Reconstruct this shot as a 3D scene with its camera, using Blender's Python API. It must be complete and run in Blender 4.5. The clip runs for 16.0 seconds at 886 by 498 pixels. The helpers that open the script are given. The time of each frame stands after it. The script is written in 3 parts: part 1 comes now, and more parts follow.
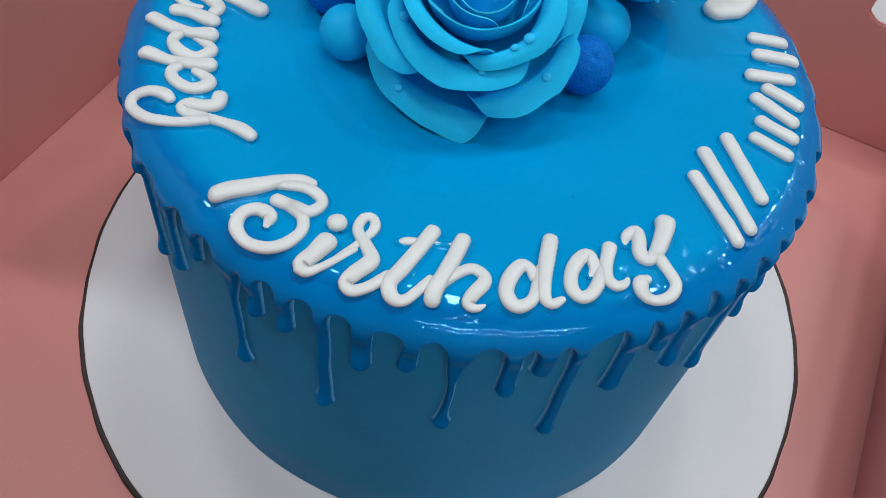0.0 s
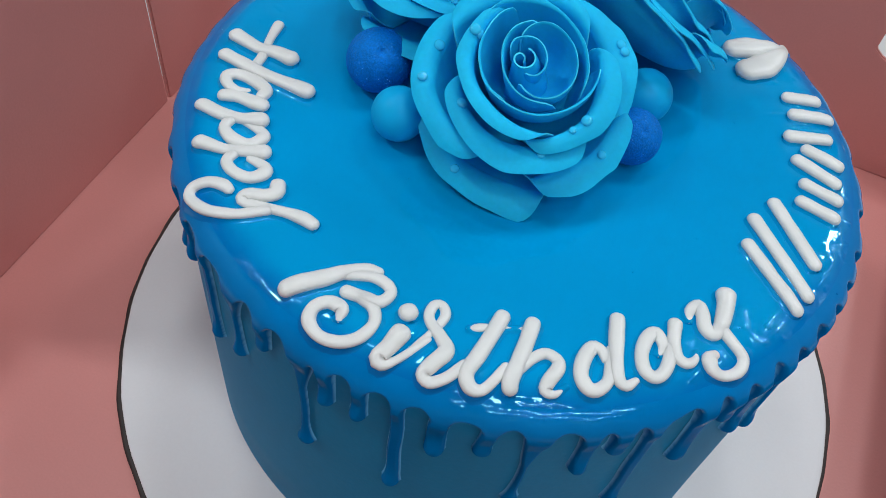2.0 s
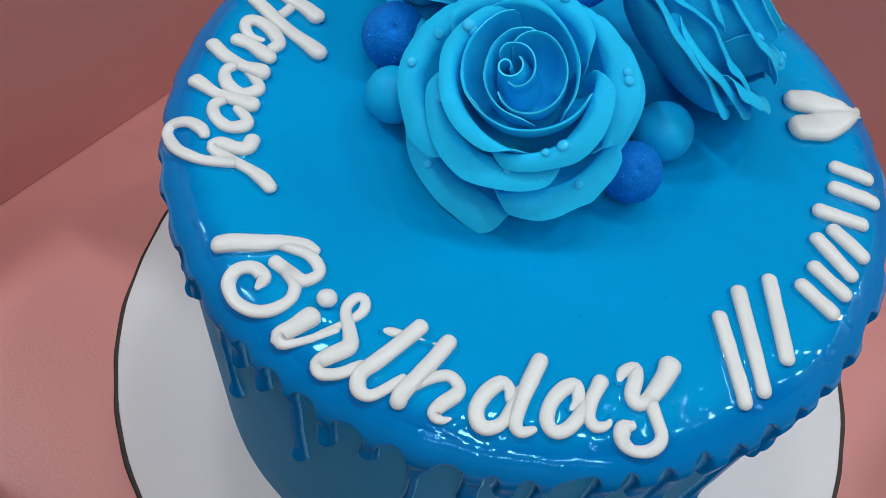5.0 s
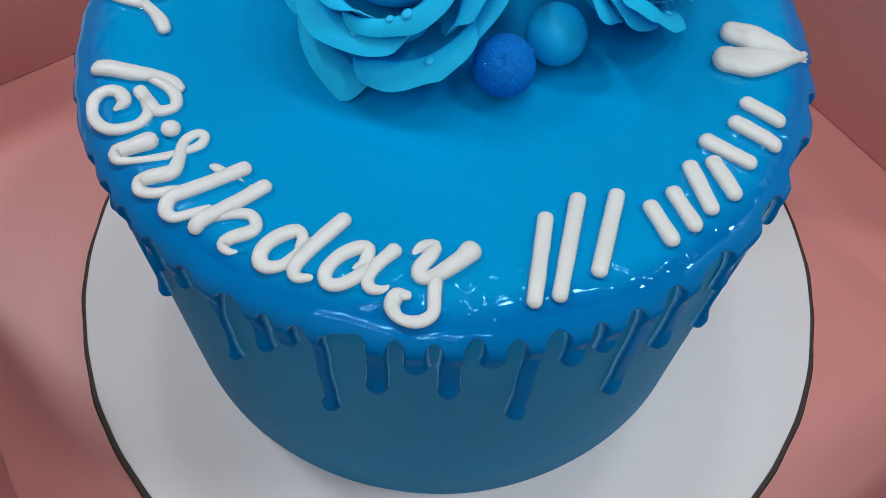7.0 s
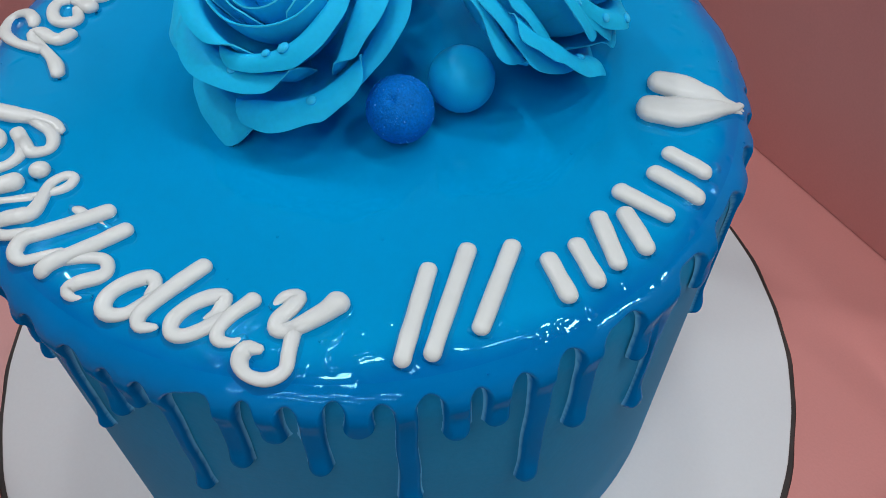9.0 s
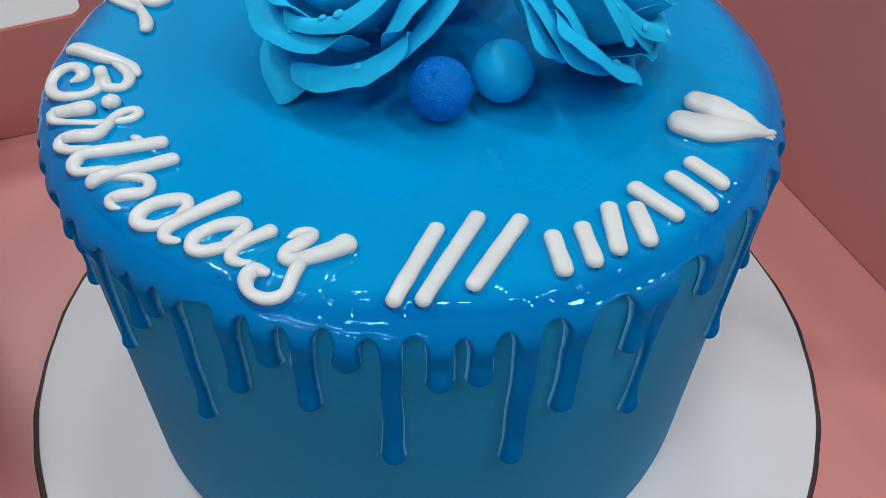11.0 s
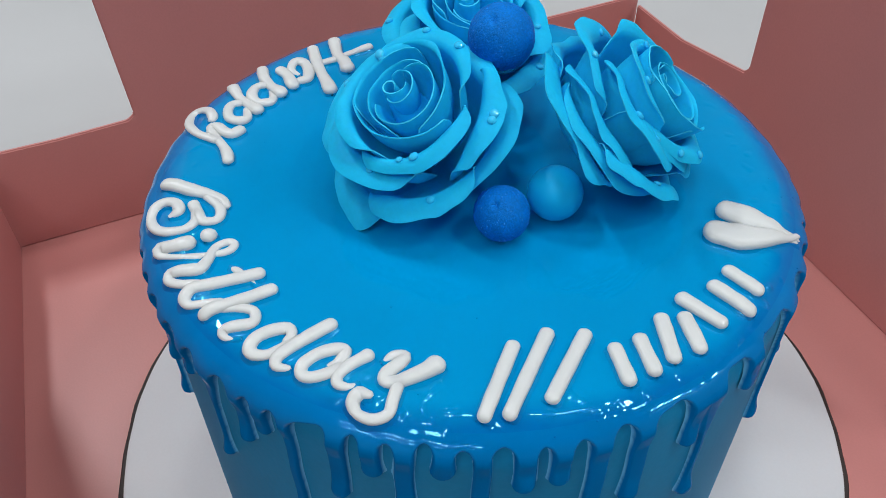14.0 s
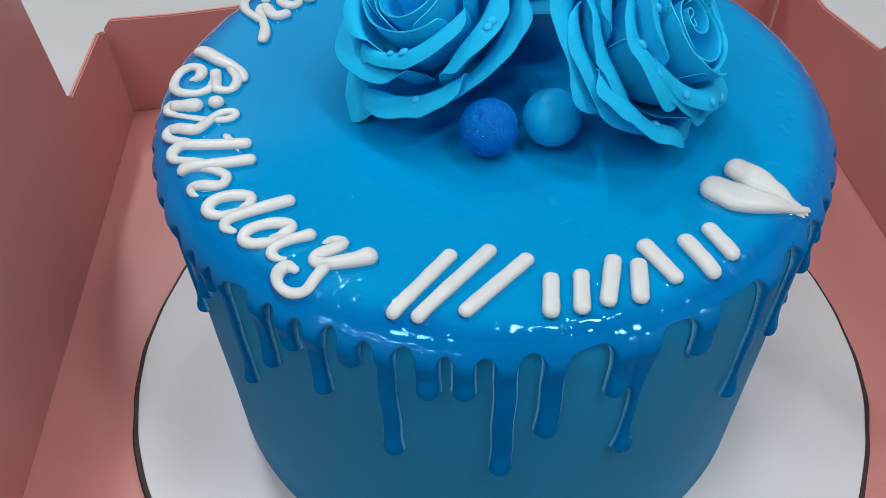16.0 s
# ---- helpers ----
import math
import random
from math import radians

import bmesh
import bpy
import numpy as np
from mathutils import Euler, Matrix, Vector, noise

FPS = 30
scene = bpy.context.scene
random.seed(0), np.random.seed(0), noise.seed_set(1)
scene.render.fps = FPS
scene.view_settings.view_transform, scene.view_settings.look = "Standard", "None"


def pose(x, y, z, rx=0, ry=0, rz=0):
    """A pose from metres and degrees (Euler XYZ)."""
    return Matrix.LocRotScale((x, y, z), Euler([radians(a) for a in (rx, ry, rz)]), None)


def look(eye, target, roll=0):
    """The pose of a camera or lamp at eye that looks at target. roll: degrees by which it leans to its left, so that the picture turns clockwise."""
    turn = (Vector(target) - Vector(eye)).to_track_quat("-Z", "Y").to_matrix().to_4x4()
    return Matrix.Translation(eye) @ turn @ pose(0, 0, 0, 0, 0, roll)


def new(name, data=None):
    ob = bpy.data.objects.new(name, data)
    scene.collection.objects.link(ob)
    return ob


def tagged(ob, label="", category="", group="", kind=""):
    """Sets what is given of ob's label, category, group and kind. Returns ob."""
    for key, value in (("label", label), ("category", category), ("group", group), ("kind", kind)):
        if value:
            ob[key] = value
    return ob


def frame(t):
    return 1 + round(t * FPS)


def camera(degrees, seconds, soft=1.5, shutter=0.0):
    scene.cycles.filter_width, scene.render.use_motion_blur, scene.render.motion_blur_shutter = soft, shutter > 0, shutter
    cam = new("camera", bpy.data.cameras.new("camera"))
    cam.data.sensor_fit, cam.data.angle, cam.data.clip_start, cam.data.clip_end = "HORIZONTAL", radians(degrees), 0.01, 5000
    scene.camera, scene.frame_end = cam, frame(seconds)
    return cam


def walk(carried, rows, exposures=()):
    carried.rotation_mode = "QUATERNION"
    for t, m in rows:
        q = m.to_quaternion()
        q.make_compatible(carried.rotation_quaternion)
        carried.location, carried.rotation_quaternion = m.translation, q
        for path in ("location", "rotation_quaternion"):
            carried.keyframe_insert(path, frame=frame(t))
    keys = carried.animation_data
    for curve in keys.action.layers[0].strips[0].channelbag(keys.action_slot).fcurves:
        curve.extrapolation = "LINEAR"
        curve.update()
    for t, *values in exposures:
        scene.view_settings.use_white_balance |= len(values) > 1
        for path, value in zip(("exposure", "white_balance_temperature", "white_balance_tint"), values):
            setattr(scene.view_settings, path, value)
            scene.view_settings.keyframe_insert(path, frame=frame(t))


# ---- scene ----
import collections

cam = camera(56.2, 16.0, 0.8)
PATH = [
    (0.0, -0.0249, -0.1884, 0.2774, 36.37, -6.03, 0.70),
    (0.5, -0.0329, -0.1861, 0.2805, 36.76, -5.86, -0.26),
    (1.0, -0.0388, -0.1861, 0.2796, 37.16, -6.03, -0.93),
    (1.5, -0.0414, -0.1825, 0.2838, 37.41, -5.74, -1.61),
    (2.0, -0.0467, -0.1755, 0.2872, 37.41, -5.83, -2.06),
    (2.5, -0.0473, -0.1669, 0.2894, 37.33, -5.80, -2.28),
    (3.0, -0.0531, -0.1574, 0.2947, 37.06, -6.09, -2.14),
    (3.5, -0.0535, -0.1497, 0.2964, 36.30, -6.95, -0.47),
    (4.0, -0.0431, -0.1609, 0.2903, 35.50, -7.56, 3.48),
    (6.5, 0.0648, -0.1538, 0.2901, 31.52, -1.79, 28.87),
    (7.0, 0.0811, -0.1519, 0.2823, 31.51, -1.68, 30.17),
    (7.5, 0.0909, -0.1468, 0.2783, 31.51, -1.34, 30.37),
    (8.0, 0.0968, -0.1377, 0.2759, 32.24, -0.49, 30.30),
    (8.5, 0.1031, -0.1316, 0.2674, 35.72, 0.06, 31.11),
    (11.0, 0.1374, -0.1405, 0.2514, 43.81, -1.09, 42.99),
    (11.5, 0.1410, -0.1443, 0.2564, 45.34, -0.80, 44.76),
    (12.0, 0.1468, -0.1478, 0.2602, 45.98, -0.14, 45.66),
    (12.5, 0.1493, -0.1498, 0.2655, 46.32, 0.35, 46.22),
    (13.0, 0.1502, -0.1478, 0.2697, 46.51, 0.88, 46.39),
    (13.5, 0.1433, -0.1468, 0.2782, 46.18, 1.23, 45.44),
    (14.0, 0.1254, -0.1552, 0.2837, 46.03, 0.54, 41.02),
    (14.5, 0.1224, -0.1580, 0.2842, 45.92, 0.91, 39.96),
    (15.0, 0.1494, -0.1418, 0.2832, 45.39, -0.25, 46.71),
    (15.5, 0.1632, -0.1333, 0.2791, 44.32, 0.55, 53.56),
    (16.0, 0.1663, -0.1194, 0.2719, 43.20, 1.17, 57.42),
]

walk(cam, [(t, pose(x, y, z, rx, ry, rz)) for t, x, y, z, rx, ry, rz in PATH],
     exposures=[(0.0, -0.03), (4.0, 0.0), (6.5, -0.10), (8.5, -0.15), (11.0, 0.0), (16.0, 0.02)])

# ---- light ----
world = bpy.data.worlds.new("world")
scene.world = world
world.use_nodes = True
world.node_tree.nodes["Background"].inputs["Color"].default_value = (0.9, 0.95, 1.0, 1)
world.node_tree.nodes["Background"].inputs["Strength"].default_value = 0.3


def area_lamp(name, place, target, size_x, size_y, watts, colour=(0.93, 0.97, 1.0)):
    data = bpy.data.lights.new(name, "AREA")
    data.shape, data.size, data.size_y, data.energy, data.color = "RECTANGLE", size_x, size_y, watts, colour
    ob = new(name, data)
    ob.matrix_world = look(place, target)
    return ob


# unseen ceiling lights: small ones overhead, two long tubes in front, a stronger pair behind to the right, a long one
# to the left; the front ones are added fill
LAMPS = [((-0.25, 0.32, 1.55), 0.15, 0.15, 2.7, 0), ((0.15, 0.42, 1.55), 0.15, 0.15, 2.7, 0), ((0.75, 0.35, 1.55), 0.16, 0.16, 4.8, 0),
         ((0.10, -0.45, 1.55), 0.14, 0.14, 2.1, 0), ((0.35, -0.92, 1.55), 1.10, 0.03, 5.0, 0), ((0.35, -1.28, 1.55), 1.10, 0.03, 5.0, 0),
         ((1.46, 1.00, 1.55), 0.12, 0.12, 5.0, 0), ((1.46, 0.55, 1.55), 0.10, 0.10, 4.0, 0), ((-1.12, 0.08, 1.55), 0.04, 0.43, 10.5, 49)]
for place, sx, sy, watts, turn in LAMPS:
    lamp = area_lamp("unseen_ceiling_lamp", (place[0], place[1], place[2] - 0.02), (place[0], place[1], 0.0), sx, sy, watts)
    lamp.matrix_world = pose(place[0], place[1], place[2] - 0.02, 0, 0, turn)


# ---- materials ----
def material(name, colour, rough=0.5, metal=0.0, grain=0.0, grain_size=300.0, tint=0.0, tint_size=20.0, bump=0.0, bump_size=400.0,
             coat=0.0, sss=0.0, sss_radius=(0.002, 0.004, 0.006), specular=0.5, transmission=0.0, ior=1.45, gloss=(1, 1, 1)):
    """A surface with fine grain, large soft tint variation and fine relief, sizes in cycles a metre."""
    m = bpy.data.materials.new(name)
    m.use_nodes = True
    nt = m.node_tree
    b = nt.nodes["Principled BSDF"]
    b.inputs["Roughness"].default_value = rough
    b.inputs["Metallic"].default_value = metal
    b.inputs["Coat Weight"].default_value = coat
    b.inputs["Coat Roughness"].default_value = 0.04
    b.inputs["Specular IOR Level"].default_value = specular
    b.inputs["Specular Tint"].default_value = (*gloss, 1)
    b.inputs["Transmission Weight"].default_value = transmission
    b.inputs["IOR"].default_value = ior
    if sss:
        b.inputs["Subsurface Weight"].default_value = sss
        b.inputs["Subsurface Radius"].default_value = sss_radius
        b.inputs["Subsurface Scale"].default_value = 1.0
    tc = nt.nodes.new("ShaderNodeTexCoord")
    col = nt.nodes.new("ShaderNodeRGB")
    col.outputs[0].default_value = (*colour, 1)
    last = col.outputs[0]
    for amount, size in ((tint, tint_size), (grain, grain_size)):
        if amount:
            n = nt.nodes.new("ShaderNodeTexNoise")
            n.inputs["Scale"].default_value, n.inputs["Detail"].default_value = size, 4
            nt.links.new(tc.outputs["Object"], n.inputs["Vector"])
            mr = nt.nodes.new("ShaderNodeMapRange")
            mr.inputs["From Min"].default_value, mr.inputs["From Max"].default_value = 0.3, 0.7
            mr.inputs["To Min"].default_value, mr.inputs["To Max"].default_value = 1 - amount, 1 + amount
            nt.links.new(n.outputs["Fac"], mr.inputs["Value"])
            mx = nt.nodes.new("ShaderNodeVectorMath")
            mx.operation = "SCALE"
            nt.links.new(last, mx.inputs[0])
            nt.links.new(mr.outputs["Result"], mx.inputs["Scale"])
            last = mx.outputs[0]
    nt.links.new(last, b.inputs["Base Color"])
    if bump:
        n = nt.nodes.new("ShaderNodeTexNoise")
        n.inputs["Scale"].default_value, n.inputs["Detail"].default_value = bump_size, 3
        nt.links.new(tc.outputs["Object"], n.inputs["Vector"])
        bp = nt.nodes.new("ShaderNodeBump")
        bp.inputs["Strength"].default_value, bp.inputs["Distance"].default_value = bump, 0.001
        nt.links.new(n.outputs["Fac"], bp.inputs["Height"])
        nt.links.new(bp.outputs["Normal"], b.inputs["Normal"])
    return m


DYED = (0.35, 0.95, 1.0)
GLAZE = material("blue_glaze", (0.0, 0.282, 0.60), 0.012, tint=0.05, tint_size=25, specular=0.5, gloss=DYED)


GEL = material("dark_blue_gel", (0.0, 0.165, 0.46), 0.10, tint=0.06, tint_size=60, bump=0.02, bump_size=150, specular=0.005, gloss=DYED)
# the lip that rolls over the edge is thicker, smoother and wetter than the runs below it
LIP = material("wet_blue_gel", (0.0, 0.165, 0.46), 0.015, tint=0.06, tint_size=60, bump=0.16, bump_size=170, specular=0.38, gloss=(0.28, 0.96, 1.0))


def border_glint(m, colour, wide):
    """Paler where a run of gel thins out: the border's glint put into colour."""
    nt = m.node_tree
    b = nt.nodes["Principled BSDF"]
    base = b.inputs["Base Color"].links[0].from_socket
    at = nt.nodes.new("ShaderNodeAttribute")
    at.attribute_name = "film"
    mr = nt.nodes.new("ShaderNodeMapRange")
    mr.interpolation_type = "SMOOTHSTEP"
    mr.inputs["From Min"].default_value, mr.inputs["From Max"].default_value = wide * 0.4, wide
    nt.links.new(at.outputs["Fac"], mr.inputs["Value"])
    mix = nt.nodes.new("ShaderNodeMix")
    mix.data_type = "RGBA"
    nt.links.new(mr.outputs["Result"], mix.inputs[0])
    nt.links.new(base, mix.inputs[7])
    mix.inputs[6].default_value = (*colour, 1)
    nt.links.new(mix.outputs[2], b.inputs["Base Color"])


# bright outline of lip and runs, painted as a pale blue
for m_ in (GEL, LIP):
    border_glint(m_, (0.14, 0.50, 0.78), 0.00048)


def rim_shade(m, colour, inner, outer):
    """Gel blue deepening over the rim: the shoulder's shade painted in, its border uneven."""
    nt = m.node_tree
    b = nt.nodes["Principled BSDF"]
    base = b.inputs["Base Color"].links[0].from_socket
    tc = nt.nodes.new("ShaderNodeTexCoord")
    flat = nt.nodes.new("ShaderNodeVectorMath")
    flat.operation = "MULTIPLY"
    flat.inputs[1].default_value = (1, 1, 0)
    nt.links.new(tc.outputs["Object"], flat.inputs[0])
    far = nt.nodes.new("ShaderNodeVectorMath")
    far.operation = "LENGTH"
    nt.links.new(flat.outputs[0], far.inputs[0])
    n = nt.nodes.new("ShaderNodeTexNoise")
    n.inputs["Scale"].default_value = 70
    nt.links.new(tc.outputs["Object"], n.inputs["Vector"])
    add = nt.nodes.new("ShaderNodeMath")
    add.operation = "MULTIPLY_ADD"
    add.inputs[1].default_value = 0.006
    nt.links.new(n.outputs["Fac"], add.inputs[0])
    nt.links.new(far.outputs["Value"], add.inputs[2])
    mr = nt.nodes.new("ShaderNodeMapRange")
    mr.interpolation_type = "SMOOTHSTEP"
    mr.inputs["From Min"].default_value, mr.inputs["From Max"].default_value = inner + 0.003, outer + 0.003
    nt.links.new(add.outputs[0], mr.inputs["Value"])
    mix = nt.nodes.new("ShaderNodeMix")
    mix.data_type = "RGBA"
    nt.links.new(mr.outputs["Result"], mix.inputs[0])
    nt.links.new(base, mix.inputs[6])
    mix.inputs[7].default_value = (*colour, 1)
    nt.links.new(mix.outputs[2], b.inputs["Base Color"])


# the rolled edge's shade as a darker blue in the glaze colour
rim_shade(GLAZE, (0.0, 0.145, 0.44), 0.0865, 0.0950)
BUTTER = material("blue_buttercream", (0.010, 0.248, 0.485), 0.5, tint=0.06, tint_size=18, grain=0.03, grain_size=600, bump=0.10, bump_size=500, specular=0.06, gloss=DYED)
ICING = material("white_icing", (0.69, 0.70, 0.685), 0.34, tint=0.03, tint_size=120, bump=0.12, bump_size=450, sss=0.25, sss_radius=(0.002, 0.002, 0.0018))
PETAL = material("blue_sugar_paste", (0.010, 0.50, 0.91), 0.55, tint=0.05, tint_size=60, grain=0.03, grain_size=900, bump=0.06, bump_size=700, sss=0.3, sss_radius=(0.0004, 0.002, 0.003), specular=0.10)
# paler than PETAL: the light a thin petal edge catches, put into colour
PETAL_EDGE = material("lit_paste_edge", (0.05, 0.66, 0.95), 0.6, tint=0.06, tint_size=90, specular=0.15)
BERRY = material("smooth_blue_berry", (0.003, 0.43, 0.81), 0.45, tint=0.06, tint_size=90, bump=0.05, bump_size=600, specular=0.15)
SUGAR = material("sugared_blue_berry", (0.0, 0.185, 0.66), 0.5, tint=0.1, tint_size=250, grain=0.2, grain_size=1800, bump=0.5, bump_size=2200, specular=0.12)
CRYSTAL = material("sugar_crystal", (0.05, 0.34, 0.88), 0.25)
WATER = material("clear_gel_drop", (0.03, 0.55, 0.92), 0.04, specular=0.6)
BOARD = material("white_board", (0.70, 0.71, 0.72), 0.4, tint=0.02, tint_size=15, grain=0.01, grain_size=900, bump=0.03, bump_size=700)
BOARD_EDGE = material("dark_board_edge", (0.03, 0.022, 0.02), 0.6, tint=0.3, tint_size=120, bump=0.4, bump_size=500)
PINK = material("pink_card", (0.62, 0.25, 0.228), 0.38, tint=0.04, tint_size=9, grain=0.02, grain_size=1200, bump=0.06, bump_size=900)
TABLE = material("white_table", (0.58, 0.58, 0.58), 0.35, tint=0.03, tint_size=6, bump=0.03, bump_size=300)
PAINT = material("grey_wall_paint", (0.40, 0.40, 0.41), 0.7, tint=0.03, tint_size=2, bump=0.1, bump_size=150)
METAL = material("white_lamp_metal", (0.7, 0.7, 0.7), 0.4, metal=0.3)


# ---- building helpers ----
def link_mesh(name, verts, faces, mat, parent=None, label="", smooth=True, radial=False):
    me = bpy.data.meshes.new(name)
    me.from_pydata([tuple(v) for v in verts], [], faces)
    bm = bmesh.new()
    bm.from_mesh(me)
    bmesh.ops.recalc_face_normals(bm, faces=bm.faces)
    if radial and sum(f.normal.x * f.calc_center_median().x + f.normal.y * f.calc_center_median().y for f in bm.faces) < 0:
        bmesh.ops.reverse_faces(bm, faces=bm.faces)
    bm.to_mesh(me)
    bm.free()
    if smooth:
        me.polygons.foreach_set("use_smooth", [True] * len(me.polygons))
    me.materials.append(mat)
    ob = new(name, me)
    if parent:
        ob.parent = parent
    if label:
        ob["label"] = label
    return ob


def part(name, bm, mat, parent=None, label="", smooth=False):
    me = bpy.data.meshes.new(name)
    bm.to_mesh(me)
    bm.free()
    if smooth:
        me.polygons.foreach_set("use_smooth", [True] * len(me.polygons))
    me.materials.append(mat)
    ob = new(name, me)
    if parent:
        ob.parent = parent
    if label:
        ob["label"] = label
    return ob


def box_bm(x0, x1, y0, y1, z0, z1, bevel=0.0):
    bm = bmesh.new()
    bmesh.ops.create_cube(bm, size=1.0, matrix=Matrix.LocRotScale(((x0 + x1) / 2, (y0 + y1) / 2, (z0 + z1) / 2), None, (x1 - x0, y1 - y0, z1 - z0)))
    if bevel:
        bmesh.ops.bevel(bm, geom=bm.edges[:], offset=bevel, segments=2, affect="EDGES")
    return bm


def grid_faces(n, m, wrap=False):
    """Faces of a grid of n rows of m vertices."""
    out = []
    for i in range(n - 1):
        for j in range(m if wrap else m - 1):
            k = (j + 1) % m
            out.append((i * m + j, i * m + k, (i + 1) * m + k, (i + 1) * m + j))
    return out


def smoothed(points, step):
    """A Catmull-Rom curve through points of any width, resampled about every step."""
    p = np.array(points, float)
    p = np.vstack([2 * p[0] - p[1], p, 2 * p[-1] - p[-2]])
    out = []
    for i in range(1, len(p) - 2):
        n = max(2, int(np.linalg.norm(p[i + 1][:2] - p[i][:2]) / step))
        for k in range(n):
            t = k / n
            out.append(0.5 * (2 * p[i] + (p[i + 1] - p[i - 1]) * t + (2 * p[i - 1] - 5 * p[i] + 4 * p[i + 1] - p[i + 2]) * t * t
                              + (3 * p[i] - p[i - 1] - 3 * p[i + 1] + p[i + 2]) * t ** 3))
    out.append(p[-2])
    return np.array(out)


# ---- room ----
TOP = -0.004
room = [("wall_north", (-1.6, 1.6, 1.6, 1.7, -0.75, 1.7)), ("wall_south", (-1.6, 1.6, -1.7, -1.6, -0.75, 1.7)),
        ("wall_east", (1.6, 1.7, -1.7, 1.7, -0.75, 1.7)), ("wall_west", (-1.7, -1.6, -1.7, 1.7, -0.75, 1.7)),
        ("floor", (-1.7, 1.7, -1.7, 1.7, -0.85, -0.75)), ("ceiling", (-1.7, 1.7, -1.7, 1.7, 1.7, 1.8))]
for name, dims in room:
    tagged(part(name, box_bm(*dims), PAINT), "plain grey painted room surface round the table", "wall", kind="structure")
# housings for the unseen lights, the added front fill included
for place, sx, sy, watts, turn in LAMPS:
    lamp = tagged(new("unseen_ceiling_light"), "unseen white metal ceiling light added with a bright flat panel", "ceiling light", "ceiling lights")
    lamp.matrix_world = pose(*place, 0, 0, turn)
    part("housing", box_bm(-sx / 2 - 0.02, sx / 2 + 0.02, -sy / 2 - 0.02, sy / 2 + 0.02, 0.0, 0.04, 0.006), METAL, lamp)
    part("mount", box_bm(-0.02, 0.02, -0.02, 0.02, 0.04, 1.7 - place[2] + 0.002), METAL, lamp)

table = tagged(new("table"), "plain white table top under the pink cake box", "table")
part("tabletop", box_bm(-0.8, 0.8, -0.6, 0.6, TOP - 0.03, TOP, 0.003), TABLE, table)
for sx in (-0.74, 0.74):
    for sy in (-0.54, 0.54):
        part("leg", box_bm(sx - 0.025, sx + 0.025, sy - 0.025, sy + 0.025, -0.75, TOP - 0.03), METAL, table)

# ---- cake box ----
TURN = radians(-26)
cake_box = tagged(new("cake_box"), "open square pink card cake box with notched corners, white outside", "cake box")
cake_box.rotation_euler = (0, 0, TURN)
U0, U1, V0, V1 = -0.183, 0.172, -0.168, 0.187
TH = 0.0022
# the foot of each wall: the two ends of its inner face
FEET = {"A": ((-0.1755, -0.1650), (-0.1865, 0.1900)), "B": ((-0.1860, 0.1900), (0.1720, 0.1830)),
        "C": ((-0.1755, -0.1635), (0.1720, -0.1770)), "D": ((0.1720, -0.1770), (0.1720, 0.1830))}
part("bottom_panel", box_bm(U0 - 0.012, U1 + 0.01, V0 - 0.012, V1 + 0.01, TOP + 0.0005, 0.0), PINK, cake_box)


def card_wall(name, side, outline, parent=cake_box):
    """A standing card panel: its outline (along, up) on one inner face of the box, thickened outwards."""
    (ax, ay), (bx, by) = FEET[side]
    along = 1 if side in "AD" else 0
    lo, hi = ((ay, by) if along else (ax, bx))
    bm = bmesh.new()
    vs = []
    for a, z in outline:
        q = (a - lo) / (hi - lo)
        vs.append(bm.verts.new((ax + (bx - ax) * q, ay + (by - ay) * q, z)))
    f = bm.faces.new(vs)
    out = Vector(((by - ay), -(bx - ax), 0)).normalized() * TH
    if out.dot(Vector(((ax + bx) / 2, (ay + by) / 2, 0))) < 0:
        out = -out
    ext = bmesh.ops.extrude_face_region(bm, geom=[f])
    bmesh.ops.translate(bm, vec=out, verts=[v for v in ext["geom"] if isinstance(v, bmesh.types.BMVert)])
    bmesh.ops.recalc_face_normals(bm, faces=bm.faces)
    bmesh.ops.bevel(bm, geom=[e for e in bm.edges], offset=0.0006, segments=2, affect="EDGES")
    return part(name, bm, PINK, parent)


LOW = 0.0555
TALL = 0.18
card_wall("side_panel", "A", [(-0.167, 0), (0.0545, 0), (0.0525, TALL), (-0.098, TALL), (-0.0935, LOW + 0.003), (-0.097, LOW + 0.0005), (-0.13, LOW - 0.0005), (-0.160, LOW), (-0.1645, LOW - 0.005)])
card_wall("side_panel", "A", [(0.0562, 0), (0.192, 0), (0.192, LOW), (0.114, LOW), (0.112, LOW + 0.003), (0.112, TALL), (0.0545, TALL)])
card_wall("back_panel", "B", [(-0.1845, 0), (0.174, 0), (0.174, 0.06), (0.119, 0.0625), (0.114, 0.066), (0.112, TALL), (-0.0885, TALL), (-0.086, 0.065), (-0.089, 0.0615), (-0.14, 0.0520), (-0.1845, 0.051)])
card_wall("front_panel", "C", [(-0.1740, 0), (0.174, 0), (0.174, LOW), (0.10, LOW), (0.10, 0.16), (-0.1005, 0.16), (-0.1085, LOW + 0.004), (-0.113, LOW + 0.001), (-0.166, LOW - 0.001), (-0.1740, LOW - 0.005)])
card_wall("low_panel", "D", [(-0.1745, 0), (0.1805, 0), (0.1805, LOW), (-0.1745, LOW)])

# ---- cake board ----
board = tagged(new("cake_board"), "round white cake board with a dark worn edge in the box", "cake board")
board.location = (0.0048, 0.0022, 0.0)


